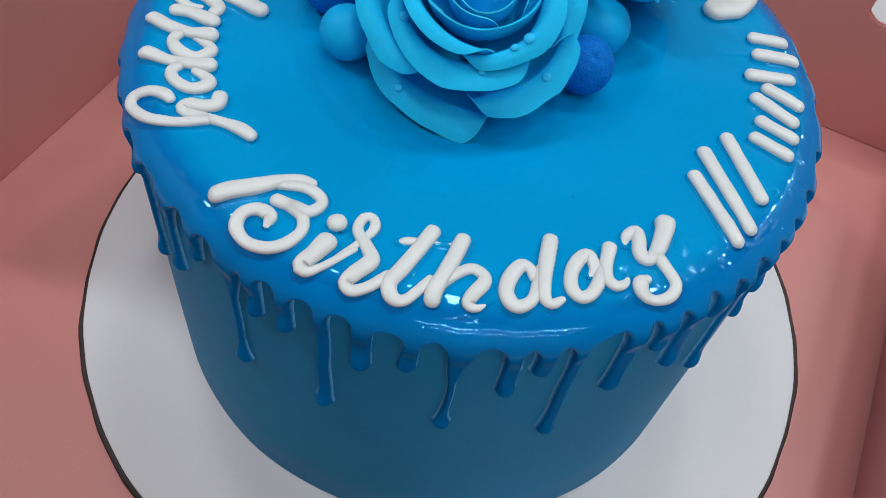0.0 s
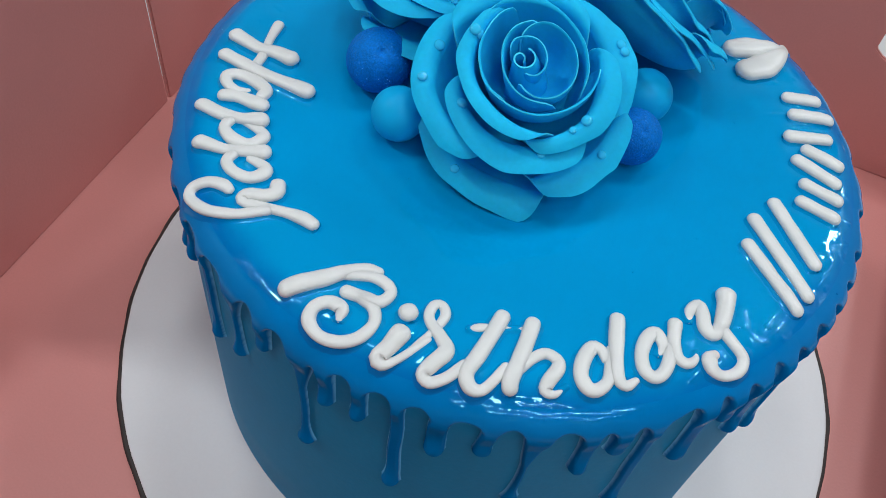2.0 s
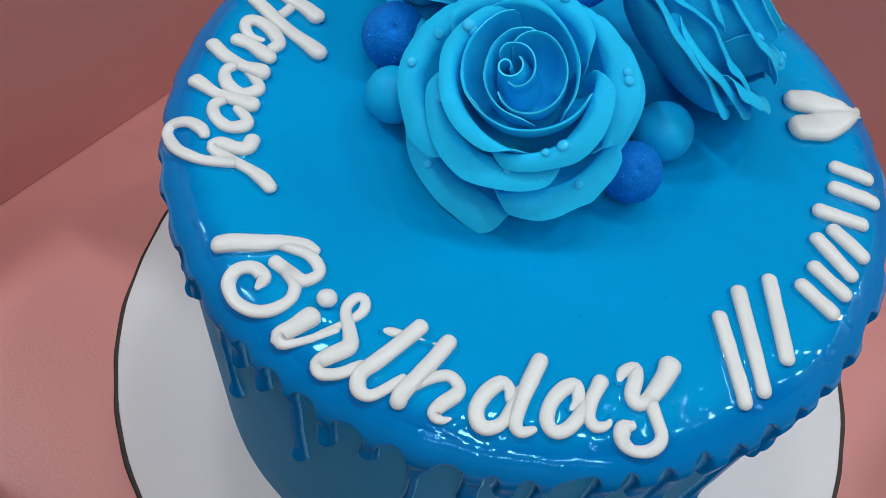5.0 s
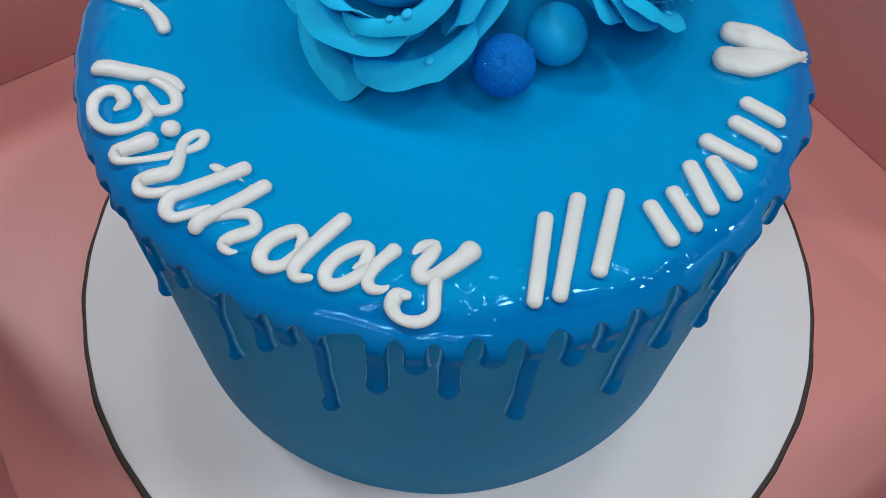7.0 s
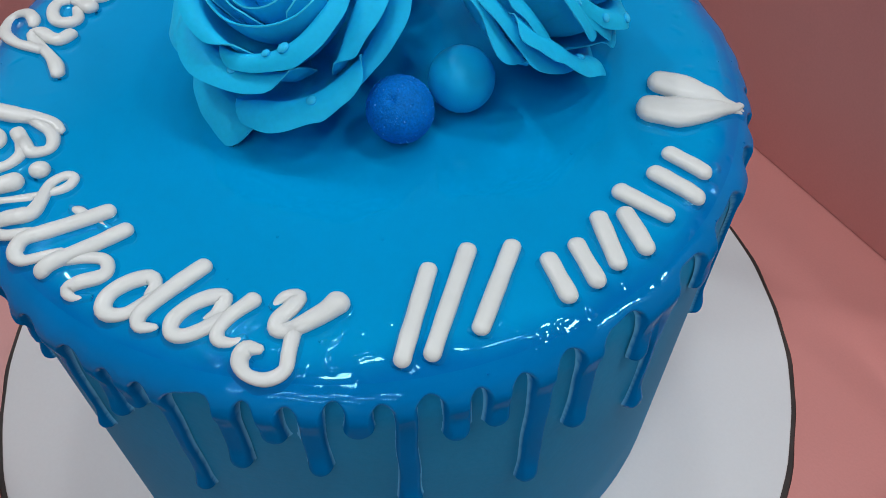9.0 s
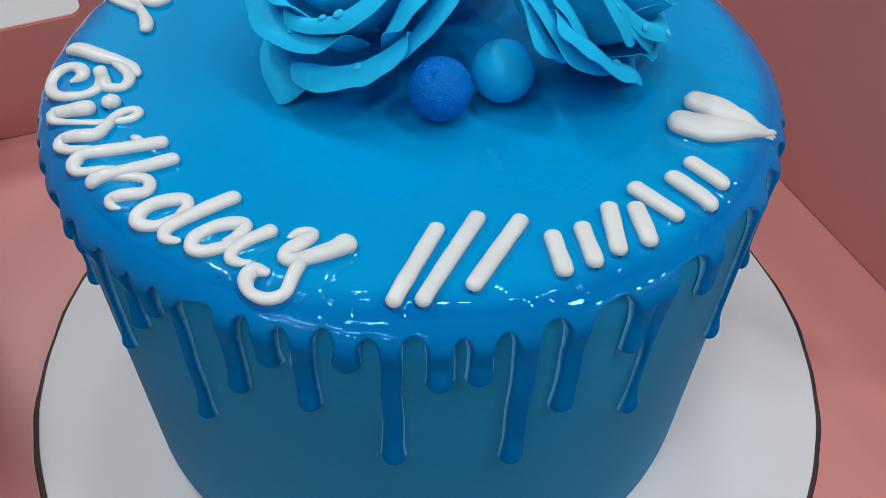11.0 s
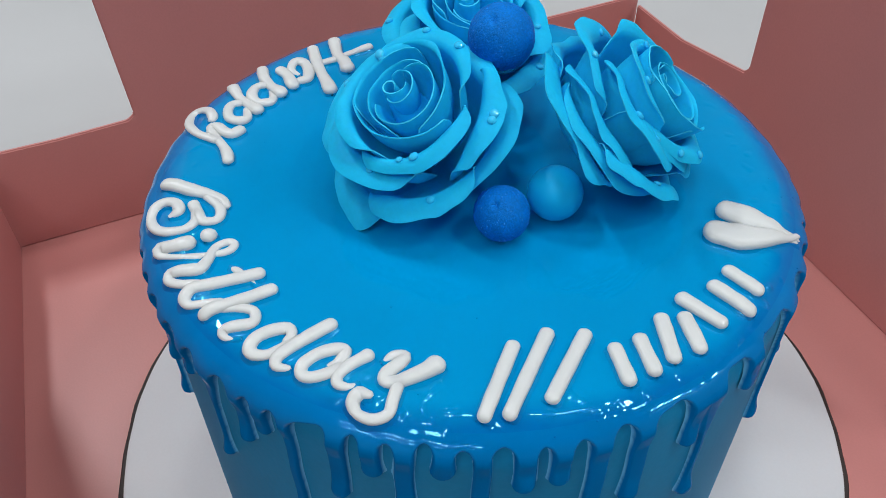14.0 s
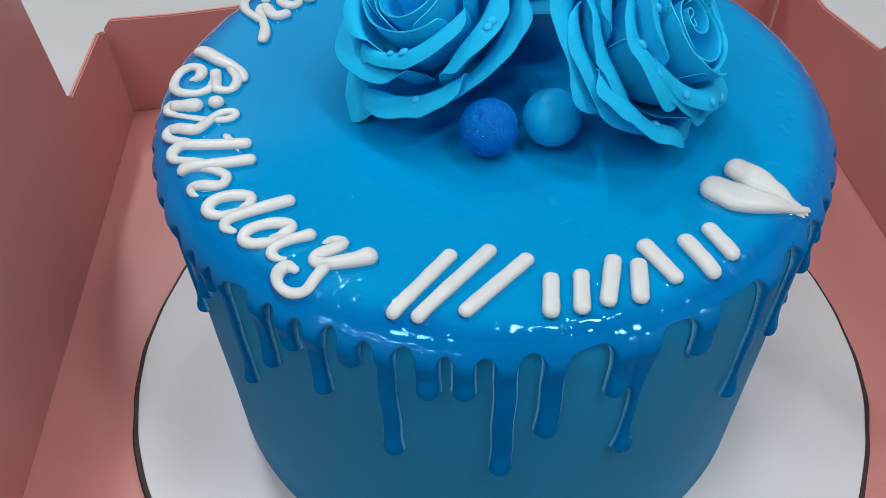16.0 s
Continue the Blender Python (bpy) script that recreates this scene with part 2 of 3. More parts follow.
def disc(name, rim, z0, z1, mat, parent, bevel):
    n = 180
    verts, faces = [], []
    prof = [(0.0, z0), (1.0, z0), (1.0, z1 - bevel), (1.0 - bevel / rim(0), z1), (0.6, z1), (0.0, z1)]
    for q, z in prof:
        for k in range(n):
            a = 2 * math.pi * k / n
            verts.append((rim(a) * q * math.cos(a), rim(a) * q * math.sin(a), z))
    return link_mesh(name, verts, grid_faces(len(prof), n, True), mat, parent, smooth=False)


def wobble(a, r, k):
    return r + 0.0005 * k * (math.sin(3 * a + 1) + 0.7 * math.sin(7 * a + 2) + 0.5 * math.sin(17 * a) + 0.35 * math.sin(41 * a + 1))


disc("core", lambda a: wobble(a, 0.1413, 1.0), 0.0, 0.0034, BOARD_EDGE, board, 0.0006)
disc("top_sheet", lambda a: wobble(a, 0.1394, 0.5), 0.0034, 0.0042, BOARD, board, 0.0003)

# ---- cake ----
cake = tagged(new("cake"), "tall round blue drip cake with glossy glaze on a white board", "cake")
ZT, RB = 0.1264, 0.0975
Z0 = 0.0042
TAU = 2 * math.pi


def crisp_side(a):
    """One where the glaze keeps level up to a crisp rim, nought where it slopes down and runs further over the edge."""
    d = (math.degrees(a) + 180) % 360 - 180
    q = min((d + 82) / 22, (60 - d) / 50)
    q = min(1.0, max(0.0, q))
    return q * q * (3 - 2 * q)


def edge_height(a):
    """The height of the arches between the runs of glaze."""
    return 0.1203 + 0.0023 * crisp_side(a) + 0.0008 * noise.noise((9 * math.cos(a), 9 * math.sin(a), 4.0))


# drips: angle in degrees and height of the tip
DRIPS = [(-141, 0.0915), (-134.2, 0.108), (-127, 0.0749), (-122.8, 0.1045), (-117.3, 0.106), (-111.8, 0.0765), (-106, 0.103), (-99.3, 0.1075),
         (-93.0, 0.0814), (-86.0, 0.101), (-81.4, 0.110), (-77.0, 0.0768), (-69.0, 0.0961), (-64.3, 0.110), (-59.4, 0.0973), (-54.0, 0.1135),
         (-48.9, 0.0785), (-43.0, 0.1077), (-38.0, 0.1085), (-32.6, 0.0745), (-26.2, 0.0922), (-17.1, 0.1051), (-13.6, 0.0768), (-4.0, 0.110),
         (8.7, 0.0734), (-149.5, 0.082), (-156.5, 0.103), (-164, 0.092), (-171.5, 0.105)]
rng = random.Random(4)
a = 17.0
while a < 184:
    DRIPS.append((a, rng.choice((0.07, 0.09, 0.1, 0.105, 0.108)) + rng.uniform(-0.005, 0.004)))
    a += rng.uniform(5.0, 8.5)
DRIPS = [(radians(d), z - 0.0017) for d, z in DRIPS]


def run_swell(a):
    """One above the middle of a run of glaze, nought between two."""
    return max(math.exp(-(((a - d + math.pi) % TAU - math.pi) * RB / 0.0042) ** 2) for d, z in DRIPS)


def rim_out(a):
    """The widest reach of the rolled edge: it swells above each run."""
    return RB + 0.0018 + 0.0004 * run_swell(a) + 0.0005 * math.cos(a + 1.75) + 0.0003 * noise.noise((4 * math.cos(a), 4 * math.sin(a), 7.0))


def rim_start(a):
    """Where the level top begins to roll over."""
    return 0.0872


def rim_drop(a):
    """How far the rolled edge falls before it is upright."""
    return 0.0086 - 0.0014 * crisp_side(a)


def body_radius(z):
    """The cake's side, with its rounded shoulder."""
    q = np.maximum(0.0, (z - 0.114) / 0.009)
    return RB - 0.0021 * q * q


RIM_TABLE = [(rim_start(k * TAU / 2048), rim_out(k * TAU / 2048), rim_drop(k * TAU / 2048)) for k in range(2049)]


def rim_at(a):
    """Start, reach and drop of the rolled edge at an angle."""
    k = (a % TAU) / TAU * 2048
    i = min(2047, int(k))
    return tuple(p + (q - p) * (k - i) for p, q in zip(RIM_TABLE[i], RIM_TABLE[i + 1]))


def top_height(r, a):
    """The glaze's upper face at a distance from the cake's axis and an angle round it."""
    r0, r1, drop = rim_at(a)
    q = min(1.0, max(0.0, (r - r0) / (r1 - r0)))
    return ZT - drop * (1 - math.sqrt(1 - q * q))


def body():
    n = 160
    prof = [(0.0, Z0), (RB - 0.001, Z0)] + [(RB, z) for z in (Z0 + 0.0015, 0.03, 0.06, 0.09, 0.113)]
    prof += [(-1, k / 6) for k in range(7)] + [(0.0, 0.1205)]
    verts = []
    for r, z in prof:
        for k in range(n):
            a = TAU * k / n
            if r < 0:
                # the shoulder, up to just above the arches
                z_ = 0.1145 + (edge_height(a) + 0.0010 - 0.1145) * z
                q = float(body_radius(z_))
            else:
                z_, q = z, r
            q += 0.0004 * noise.noise((3 * math.cos(a), 3 * math.sin(a), 30 * z_)) * (1 - z if r < 0 else 1) if r else 0
            verts.append((q * math.cos(a), q * math.sin(a), z_))
    link_mesh("side_coat", verts, grid_faces(len(prof), n, True), BUTTER, cake, "smooth matt blue buttercream")


body()

TOP_END = 0.0945


def glaze():
    n = 1600
    prof = [(r, 0.0) for r in (0.0, 0.03, 0.05, 0.062, 0.068, 0.072, 0.075, 0.078, 0.080)]
    prof += [(0.0800 + (TOP_END - 0.0800) * k / 44, 0.0) for k in range(1, 45)]
    rows_ = []
    for r, _ in prof:
        row = []
        for k in range(n):
            a = TAU * k / n
            dz = top_height(r, a) - ZT
            c, s = math.cos(a), math.sin(a)
            w = min(1.0, max(0.0, (r - 0.068) / 0.022))
            bumps = noise.noise((11 * c, 11 * s, r * 60)) * 0.0003 + noise.noise((r * 140 * c, r * 140 * s, 3.0)) * 0.00010
            bumps += max(0.0, noise.noise((r * 270 * c + 5, r * 270 * s, 1.0)) - 0.22) * (0.0006 + 0.0008 * crisp_side(a))
            wander = noise.noise((4 * c, 4 * s, 5.0))
            ridge = 0.0006 * max(0.0, 0.35 + noise.noise((13 * c, 13 * s, 8.0))) * math.exp(-((r - 0.0915 - 0.0015 * wander) / 0.0013) ** 2)
            bumps += ridge
            w *= min(1.0, (TOP_END - r) / 0.0010)
            q = r + 0.3 * bumps * w
            row.append((q * c, q * s, ZT + dz + 0.6 * bumps * w))
        rows_.append(row)
    verts = [v for row in rows_ for v in row]
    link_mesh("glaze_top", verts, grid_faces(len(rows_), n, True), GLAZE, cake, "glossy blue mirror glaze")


glaze()


def run_shape(x, z, a, tip, rnd):
    """Signed depth inside one run of glaze, x along the side from its middle: a neck that ends in a bulb."""
    valley = edge_height(a)
    long = valley - tip
    crisp = crisp_side(a)
    bulb = rnd.uniform(0.0025, 0.0030) + 0.0004 * crisp
    neck = bulb * (rnd.uniform(0.55, 0.75) + 0.18 * crisp if long > 0.03 else rnd.uniform(0.8, 0.97))
    web, web_end = long > 0.026 and rnd.random() < 0.75 - 0.45 * crisp, long * rnd.uniform(0.45, 0.62)
    neck = neck * 0.6 if web else neck
    lean = rnd.uniform(-0.0009, 0.0009)
    down = np.maximum(0.0, valley - z)
    x = x - lean * down / max(long, 0.004) - 0.00015 * np.sin(z * 300 + a * 9)
    below = z - (tip + bulb)
    w = neck + (bulb - neck) * np.exp(-np.maximum(below, 0.0) / (bulb * 1.1))
    if web:
        w = np.maximum(w, neck * 0.6 + (0.0040 - neck * 0.6) * np.maximum(0.0, 1 - down / web_end) ** 1.3)
    stem = w - np.abs(x)
    ball = bulb - np.hypot(x, below)
    body_ = np.where(below > 0, stem, ball)
    swell = np.exp(-(np.hypot(x, below) / (bulb * 1.25)) ** 2) * (1.0 if long > 0.016 else 0.5)
    return body_, swell


def glaze_side():
    """The glaze that ran over the edge: a skin on the cake's side with rounded borders, arches between the runs and a bulb at each tip."""
    n, z0, step = 3200, 0.0615, 0.00026
    zs = np.linspace(z0, 0.1252, 245)
    ang = np.arange(n) * TAU / n
    rim = np.array([edge_height(a) for a in ang])
    A, Z = np.meshgrid(ang, zs)
    EDGE = np.array([top_height(TOP_END, a) for a in ang])[None, :]
    Z = z0 + (Z - z0) * (EDGE - z0) / (0.1252 - z0)
    rim = np.minimum(rim, EDGE[0] - 0.0008)
    D = Z - rim[None, :]
    S = np.zeros_like(D)
    owner = np.full(n, -1)
    nearest = np.full(n, 9.0)
    for k, (d, tip) in enumerate(DRIPS):
        gap = (ang - d + math.pi) % TAU - math.pi
        cols = np.where(np.abs(gap) * RB < 0.011)[0]
        X = (gap[cols] * RB)[None, :] + 0 * Z[:, cols]
        f, swell = run_shape(X, Z[:, cols], d, tip, random.Random(k))
        soft = 0.0036
        old = D[:, cols]
        h = np.maximum(0.0, soft - np.abs(old - f)) / soft
        D[:, cols] = np.maximum(old, f) + h * h * soft * 0.25
        S[:, cols] = np.maximum(S[:, cols], swell)
        take = np.abs(gap[cols]) < nearest[cols]
        nearest[cols[take]], owner[cols[take]] = np.abs(gap[cols[take]]), k
    # the border's own vertices slide on to the border
    gz = np.gradient(D, axis=0) / step
    gx = np.gradient(D, axis=1) / (TAU / n * RB)
    size = np.maximum(np.hypot(gx, gz), 0.35)
    shift = np.where(D < 0, np.minimum(-D, 0.0006) / size, 0.0)
    A2 = A + shift * gx / size / RB
    Z2 = np.minimum(Z + shift * gz / size, EDGE)
    band = 0.0009 + 0.0010 * S
    q = np.clip(D / band, 0.0, 1.0)
    lump = np.array([[noise.noise((a * 14, z * 120, 2.0)) for a in ang[::10]] for z in zs[::8]])
    lump = np.repeat(np.repeat(lump, 8, 0)[:len(zs)], 10, 1)
    for _ in range(6):
        lump = (np.roll(lump, 3, 1) + np.roll(lump, -3, 1) + lump) / 3
        lump = (np.roll(lump, 2, 0) + np.roll(lump, -2, 0) + lump) / 3
    thick = 0.0011 + 0.0004 * np.array([run_swell(a) for a in ang])[None, :]
    # a thin foot along the border, then the rounded body of the gel
    foot = np.clip(D / 0.00035, 0.0, 1.0) * 0.00016
    q = np.clip((D - 0.0003) / band, 0.0, 1.0)
    T = foot + np.sqrt(1 - (1 - q) ** 2) * (thick + 0.0012 * S + 0.0003 * lump * (0.3 + S))
    rims = np.array([rim_at(a) for a in ang])
    r0_, r1_, d_ = rims[:, 0][None, :], rims[:, 1][None, :], rims[:, 2][None, :]
    widest = ZT - d_
    k_ = np.clip((Z2 - widest) / d_, 0.0, 1.0)
    roll = r0_ + (r1_ - r0_) * np.sqrt(1 - k_ * k_)
    skin = body_radius(Z2)
    cover = np.sqrt(1 - (1 - q) ** 2)
    over = np.where(Z2 > widest, roll - skin, r1_ - skin)
    blend = np.clip((Z2 - widest + 0.006) / 0.006, 0.0, 1.0)
    blend = blend * blend * (3 - 2 * blend)
    R = np.maximum(skin - 0.0001 + foot, skin + foot + blend * cover * (over - foot) + (1 - blend) * (T - foot) + blend * 0.0010 * S * cover)
    R = np.where(Z2 >= EDGE - 1e-7, roll, R)
    V = np.stack([R * np.cos(A2), R * np.sin(A2), Z2], axis=2)
    du = np.roll(V, -1, 1) - np.roll(V, 1, 1)
    dv = np.gradient(V, axis=0)
    N = np.cross(du, dv)
    N /= np.maximum(np.linalg.norm(N, axis=2, keepdims=True), 1e-12)
    right = np.roll(D, -1, 1)
    inside = (D > 0) | (right > 0)
    keep = inside[:-1] | inside[1:]
    border = np.minimum(rim - 0.0012, EDGE[0] - 0.003)
    low = Z[:-1] < border[None, :]
    pieces = collections.defaultdict(list)
    for i, j in zip(*np.where(keep)):
        pieces[int(owner[j]) if low[i, j] else -1].append((int(i), int(j)))
    # what is cut off from a run belongs to the edge
    for key in [k for k in pieces if k >= 0]:
        left, groups = set(pieces[key]), []
        while left:
            todo = [left.pop()]
            group = list(todo)
            while todo:
                i, j = todo.pop()
                for c in ((i + 1, j), (i - 1, j), (i, (j + 1) % n), (i, (j - 1) % n)):
                    if c in left:
                        left.remove(c)
                        todo.append(c)
                        group.append(c)
            groups.append(group)
        groups.sort(key=len)
        pieces[key] = sorted(groups[-1])
        for group in groups[:-1]:
            pieces[-1] += sorted(group)
    for key in sorted(pieces):
        index, co, nm, faces, depth = {}, [], [], [], []
        for i, j in pieces[key]:
            f = []
            for c in ((i, j), (i, (j + 1) % n), (i + 1, (j + 1) % n), (i + 1, j)):
                if c not in index:
                    index[c] = len(co)
                    co.append(tuple(V[c]))
                    nm.append(tuple(N[c]))
                    depth.append(max(0.0, float(D[c])))
                f.append(index[c])
            faces.append(tuple(f))
        name = "drip" if key >= 0 else "glaze_edge"
        me = bpy.data.meshes.new(name)
        me.from_pydata(co, [], faces)
        me.polygons.foreach_set("use_smooth", [True] * len(faces))
        me.normals_split_custom_set_from_vertices(nm)
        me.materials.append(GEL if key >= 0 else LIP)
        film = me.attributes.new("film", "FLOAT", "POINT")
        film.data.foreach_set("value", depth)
        ob = new(name, me)
        ob.parent = cake


glaze_side()


def air_bubbles():
    """Tiny bubbles caught in the glaze, most of them along the cake's shoulder."""
    rnd = random.Random(11)
    verts, faces = [], []
    for k in range(75):
        a, r, s = rnd.uniform(0, TAU), rnd.uniform(0.088, 0.0965), rnd.uniform(0.00014, 0.00034)
        r = rnd.uniform(0.045, 0.088) if k >= 50 else r
        x, y, z = r * math.cos(a), r * math.sin(a), top_height(r, a)
        k = len(verts)
        for i in range(4):
            e = math.pi / 2 * i / 4
            for j in range(8):
                g = TAU * j / 8
                verts.append((x + s * math.cos(e) * math.cos(g), y + s * math.cos(e) * math.sin(g), z + s * 0.8 * math.sin(e)))
        faces += [tuple(k + i for i in f) for f in grid_faces(4, 8, True)] + [tuple(k + 24 + j for j in range(8))]
    tagged(link_mesh("air_bubbles", verts, faces, GLAZE, cake, "tiny bubbles in the glaze"), kind="stuff")


air_bubbles()

# ---- piped writing ----
SEG = 12


def piped_part(name, parent, angle, radius, strokes, gel=True):
    """Strokes of piped icing, in millimetres (along the ring, inwards, half width), standing on the ring of the cake's top."""
    t = radians(angle)
    eo, ex = Vector((math.cos(t), math.sin(t))), Vector((-math.sin(t), math.cos(t)))
    verts, faces, gverts, gfaces = [], [], [], []
    for stroke in strokes:
        line = smoothed(stroke, 0.6)
        pts, rad = [], []
        for i, (x, y, w) in enumerate(line):
            p = eo * (radius - y / 1000) + ex * (x / 1000)
            wob = 1 + 0.07 * noise.noise((p.x * 260, p.y * 260, 3.1 * len(faces) % 7))
            rad.append(max(0.0003, w / 1000 * wob))
            pts.append(p)
        tang = [(pts[min(i + 1, len(pts) - 1)] - pts[max(i - 1, 0)]).normalized() for i in range(len(pts))]
        rings = []
        for s in (80, 60, 40, 20):
            b = radians(s)
            rings.append((pts[0] - tang[0] * rad[0] * 0.9 * math.sin(b), tang[0], rad[0] * math.cos(b), rad[0]))
        rings += list(zip(pts, tang, rad, rad))
        for s in (20, 40, 60, 80):
            b = radians(s)
            rings.append((pts[-1] + tang[-1] * rad[-1] * 0.9 * math.sin(b), tang[-1], rad[-1] * math.cos(b), rad[-1]))
        base = len(verts)
        for p, d, r, full in rings:
            nrm = Vector((-d.y, d.x))
            zc = top_height(p.length, math.atan2(p.y, p.x)) + 0.55 * min(full, 0.0024)
            for k in range(SEG):
                b = TAU * k / SEG
                q = p + nrm * (r * math.cos(b))
                verts.append((q.x, q.y, zc + 0.66 * min(r, 0.0030) * math.copysign(abs(math.sin(b)) ** 0.75, math.sin(b))))
        m = len(rings)
        gbase = len(gverts)
        for p, d, r, full in rings:
            nrm = Vector((-d.y, d.x))
            wide = r + 0.0009 + 0.0009 * max(0.0, noise.noise((p.x * 330, p.y * 330, 1.0)))
            wide = wide if r > full * 0.3 else r
            for side, up in ((-1.0, -0.0001), (-0.6, 0.00012), (-0.25, 0.0004), (0.0, 0.0008), (0.0, 0.0008), (0.25, 0.0004), (0.6, 0.00012), (1.0, -0.0001)):
                reach = math.copysign(max(0.0, r * 0.93) + (wide - r) * abs(side), side if side else (-1 if len(gverts) % 8 == 3 else 1))
                q = p + nrm * reach
                gverts.append((q.x, q.y, top_height(q.length, math.atan2(q.y, q.x)) + up))
        gfaces += [tuple(gbase + i for i in f) for f in grid_faces(m, 8)]
        faces += [tuple(base + i for i in f) for f in grid_faces(m, SEG, True)]
        faces.append(tuple(base + k for k in range(SEG)))
        faces.append(tuple(base + (m - 1) * SEG + k for k in range(SEG)))
    ob = link_mesh(name, verts, faces, ICING, parent)
    if gel:
        link_mesh("gel_edge", gverts, gfaces, GLAZE, ob, "clear blue gel round the icing")
    return ob


word_happy = tagged(new("piped_word"), "white piped icing script reading Happy on the blue cake", "icing writing", "piped words")
piped_part("letter", word_happy, 169.1, 0.0754, [[(-6.1, -11.1, 2.5), (-2.4, -3.1, 2), (-1.8, 1.9, 2.3), (-0.2, 6.6, 2.7)], [(2.7, -11.7, 2.1), (6, -3.7, 2.1), (8.5, 3.4, 1.9), (10.5, 10.2, 2.3), (11.9, 14.5, 2.5)], [(-14.5, -0.9, 1.7), (-7.2, -1.6, 1.3), (-0.2, -1.5, 1.5), (6, -2.5, 1.6)]])
piped_part("letter", word_happy, -179.7, 0.0788, [[(-0.1, 0.7, 0.9), (-0.1, -2.7, 1.4), (-2.6, -5.3, 1.7), (-5.2, -5.5, 1.9), (-6.1, -2.6, 1.9), (-3.6, 2.2, 2), (-0, 5.5, 2), (2.4, 4.6, 1.8)], [(2.6, -5.6, 2), (3.1, -1.5, 2), (5.3, 3.1, 2.3), (6.1, 5.1, 2.1)]])
piped_part("letter", word_happy, -170.4, 0.0823, [[(-8.4, -7.4, 2.1), (-4.2, -2.8, 2), (-1.8, 2.1, 1.9), (0, 7.8, 2.5)], [(-2, 0.3, 1.8), (1.2, -1.8, 1.6), (5.8, 0.1, 1.9), (7.9, 4.2, 1.7), (6.4, 7.8, 1.9), (3.7, 7.5, 1.6), (-0.9, 3.5, 1.3)]])
piped_part("letter", word_happy, -161.5, 0.0841, [[(-8.5, -6.4, 2.2), (-4.2, -1.1, 1.7), (-1.9, 4, 1.9), (0, 8.6, 2.3)], [(-2.2, 1.6, 1.6), (0.1, -1.1, 1.6), (3.9, -0.4, 1.7), (7.3, 2.8, 1.8), (7.2, 6.7, 2), (4.9, 7.6, 1.7), (0.8, 4.9, 1.3)]])
piped_part("letter", word_happy, -150.9, 0.0837, [[(-2.2, 8.1, 2), (0.1, 6.5, 2.1), (-0.4, 3.7, 1.9), (-2.4, 0.6, 1.9), (-2.2, -1.6, 1.7), (-0.5, -1.3, 1.5), (2.5, 1.7, 1.5), (6.9, 6.3, 1.6), (10.5, 9, 1.9), (13.1, 10.3, 1.8)], [(4, 2.5, 1.6), (1.6, -5, 1.5), (-3.5, -10.2, 1.7), (-9.6, -12.2, 1.6), (-12.2, -10.5, 1.6), (-11, -6.5, 1.7), (-7.9, -3.8, 1.8), (-6.3, -3.3, 1.5)]])
word_birthday = tagged(new("piped_word"), "white piped icing script reading Birthday on the blue cake", "icing writing", "piped words")
piped_part("letter", word_birthday, -126.0, 0.0862, [[(-11.8, -4.1, 2.3), (-9.9, -1.1, 2.4), (-6.7, 3.2, 2.3), (-4.1, 7.6, 1.9), (-0.6, 11.5, 1.7), (2.2, 12.6, 1.4)], [(-3.8, 7.3, 1.6), (1.8, 10.6, 1.6), (6, 10.9, 1.6), (8, 9.3, 1.5), (7.3, 5.8, 1.7), (3.3, 4.5, 1.8), (-0.4, 3.5, 1.8)], [(3.3, 4.4, 1.8), (7.3, 3.7, 1.5), (9.7, 0.6, 1.5), (9.4, -3.9, 1.6), (6.4, -7.3, 1.6), (1.6, -8.7, 1.6), (-2.6, -7.4, 1.7), (-3.7, -4.2, 1.7), (-1.8, -1.2, 1.7), (1.6, -0.8, 1.8), (2.7, -3.1, 0.9)]])
piped_part("letter", word_birthday, -114.6, 0.0862, [[(-1.6, 6.3, 2.4), (-1.4, 6.1, 2.4)], [(-0.8, 0.3, 2.5), (-1.7, -3.5, 2.2), (-3, -6.9, 2.1), (-1.6, -7.8, 1.7), (0.7, -5.9, 1.1), (3.2, -2.2, 1), (5.2, 2, 1)]])
piped_part("letter", word_birthday, -109.8, 0.0843, [[(-4.9, -4.6, 0.8), (-1.4, 2.4, 1), (-0, 7.2, 1.3), (-1.5, 9.8, 1.2), (-3.4, 8.9, 1.3), (-3.2, 5.1, 1.3), (1.1, 1.1, 1.7), (3, -1.8, 2), (1, -6, 2), (-0.2, -8.6, 1.6), (1.8, -9.7, 1.5), (5.1, -7.5, 1.4), (7.8, -3.4, 1.3)]])
piped_part("letter", word_birthday, -99.4, 0.0828, [[(-0.8, 9.2, 2), (-2.7, 4.2, 1.9), (-5.5, -2.5, 1.9), (-7.5, -6.9, 1.8), (-6.3, -9.8, 1.8), (-3.7, -10, 1.4), (-1.4, -7.6, 1.3), (1.1, -3.5, 1.1)], [(-8.4, 4.8, 0.5), (-6, 5.3, 1.2), (-2.1, 6.3, 0.8), (3.1, 6.9, 0.7), (6.1, 7.4, 1.1), (7.2, 8.6, 0.7)]])
piped_part("letter", word_birthday, -94.2, 0.0832, [[(-0.4, 8.8, 2), (-2, 3.7, 1.9), (-4, -1.7, 1.9), (-5.7, -6, 2), (-5.9, -8.1, 1.9)], [(-4.6, -4.3, 1.3), (-1.3, -0.8, 1.4), (2.2, 1.2, 1.4), (4.9, -0.2, 1.5), (5, -2.4, 1.7), (2.6, -6, 1.7), (2, -8, 1.5), (4, -8.5, 1), (7, -6.3, 0.4)]])
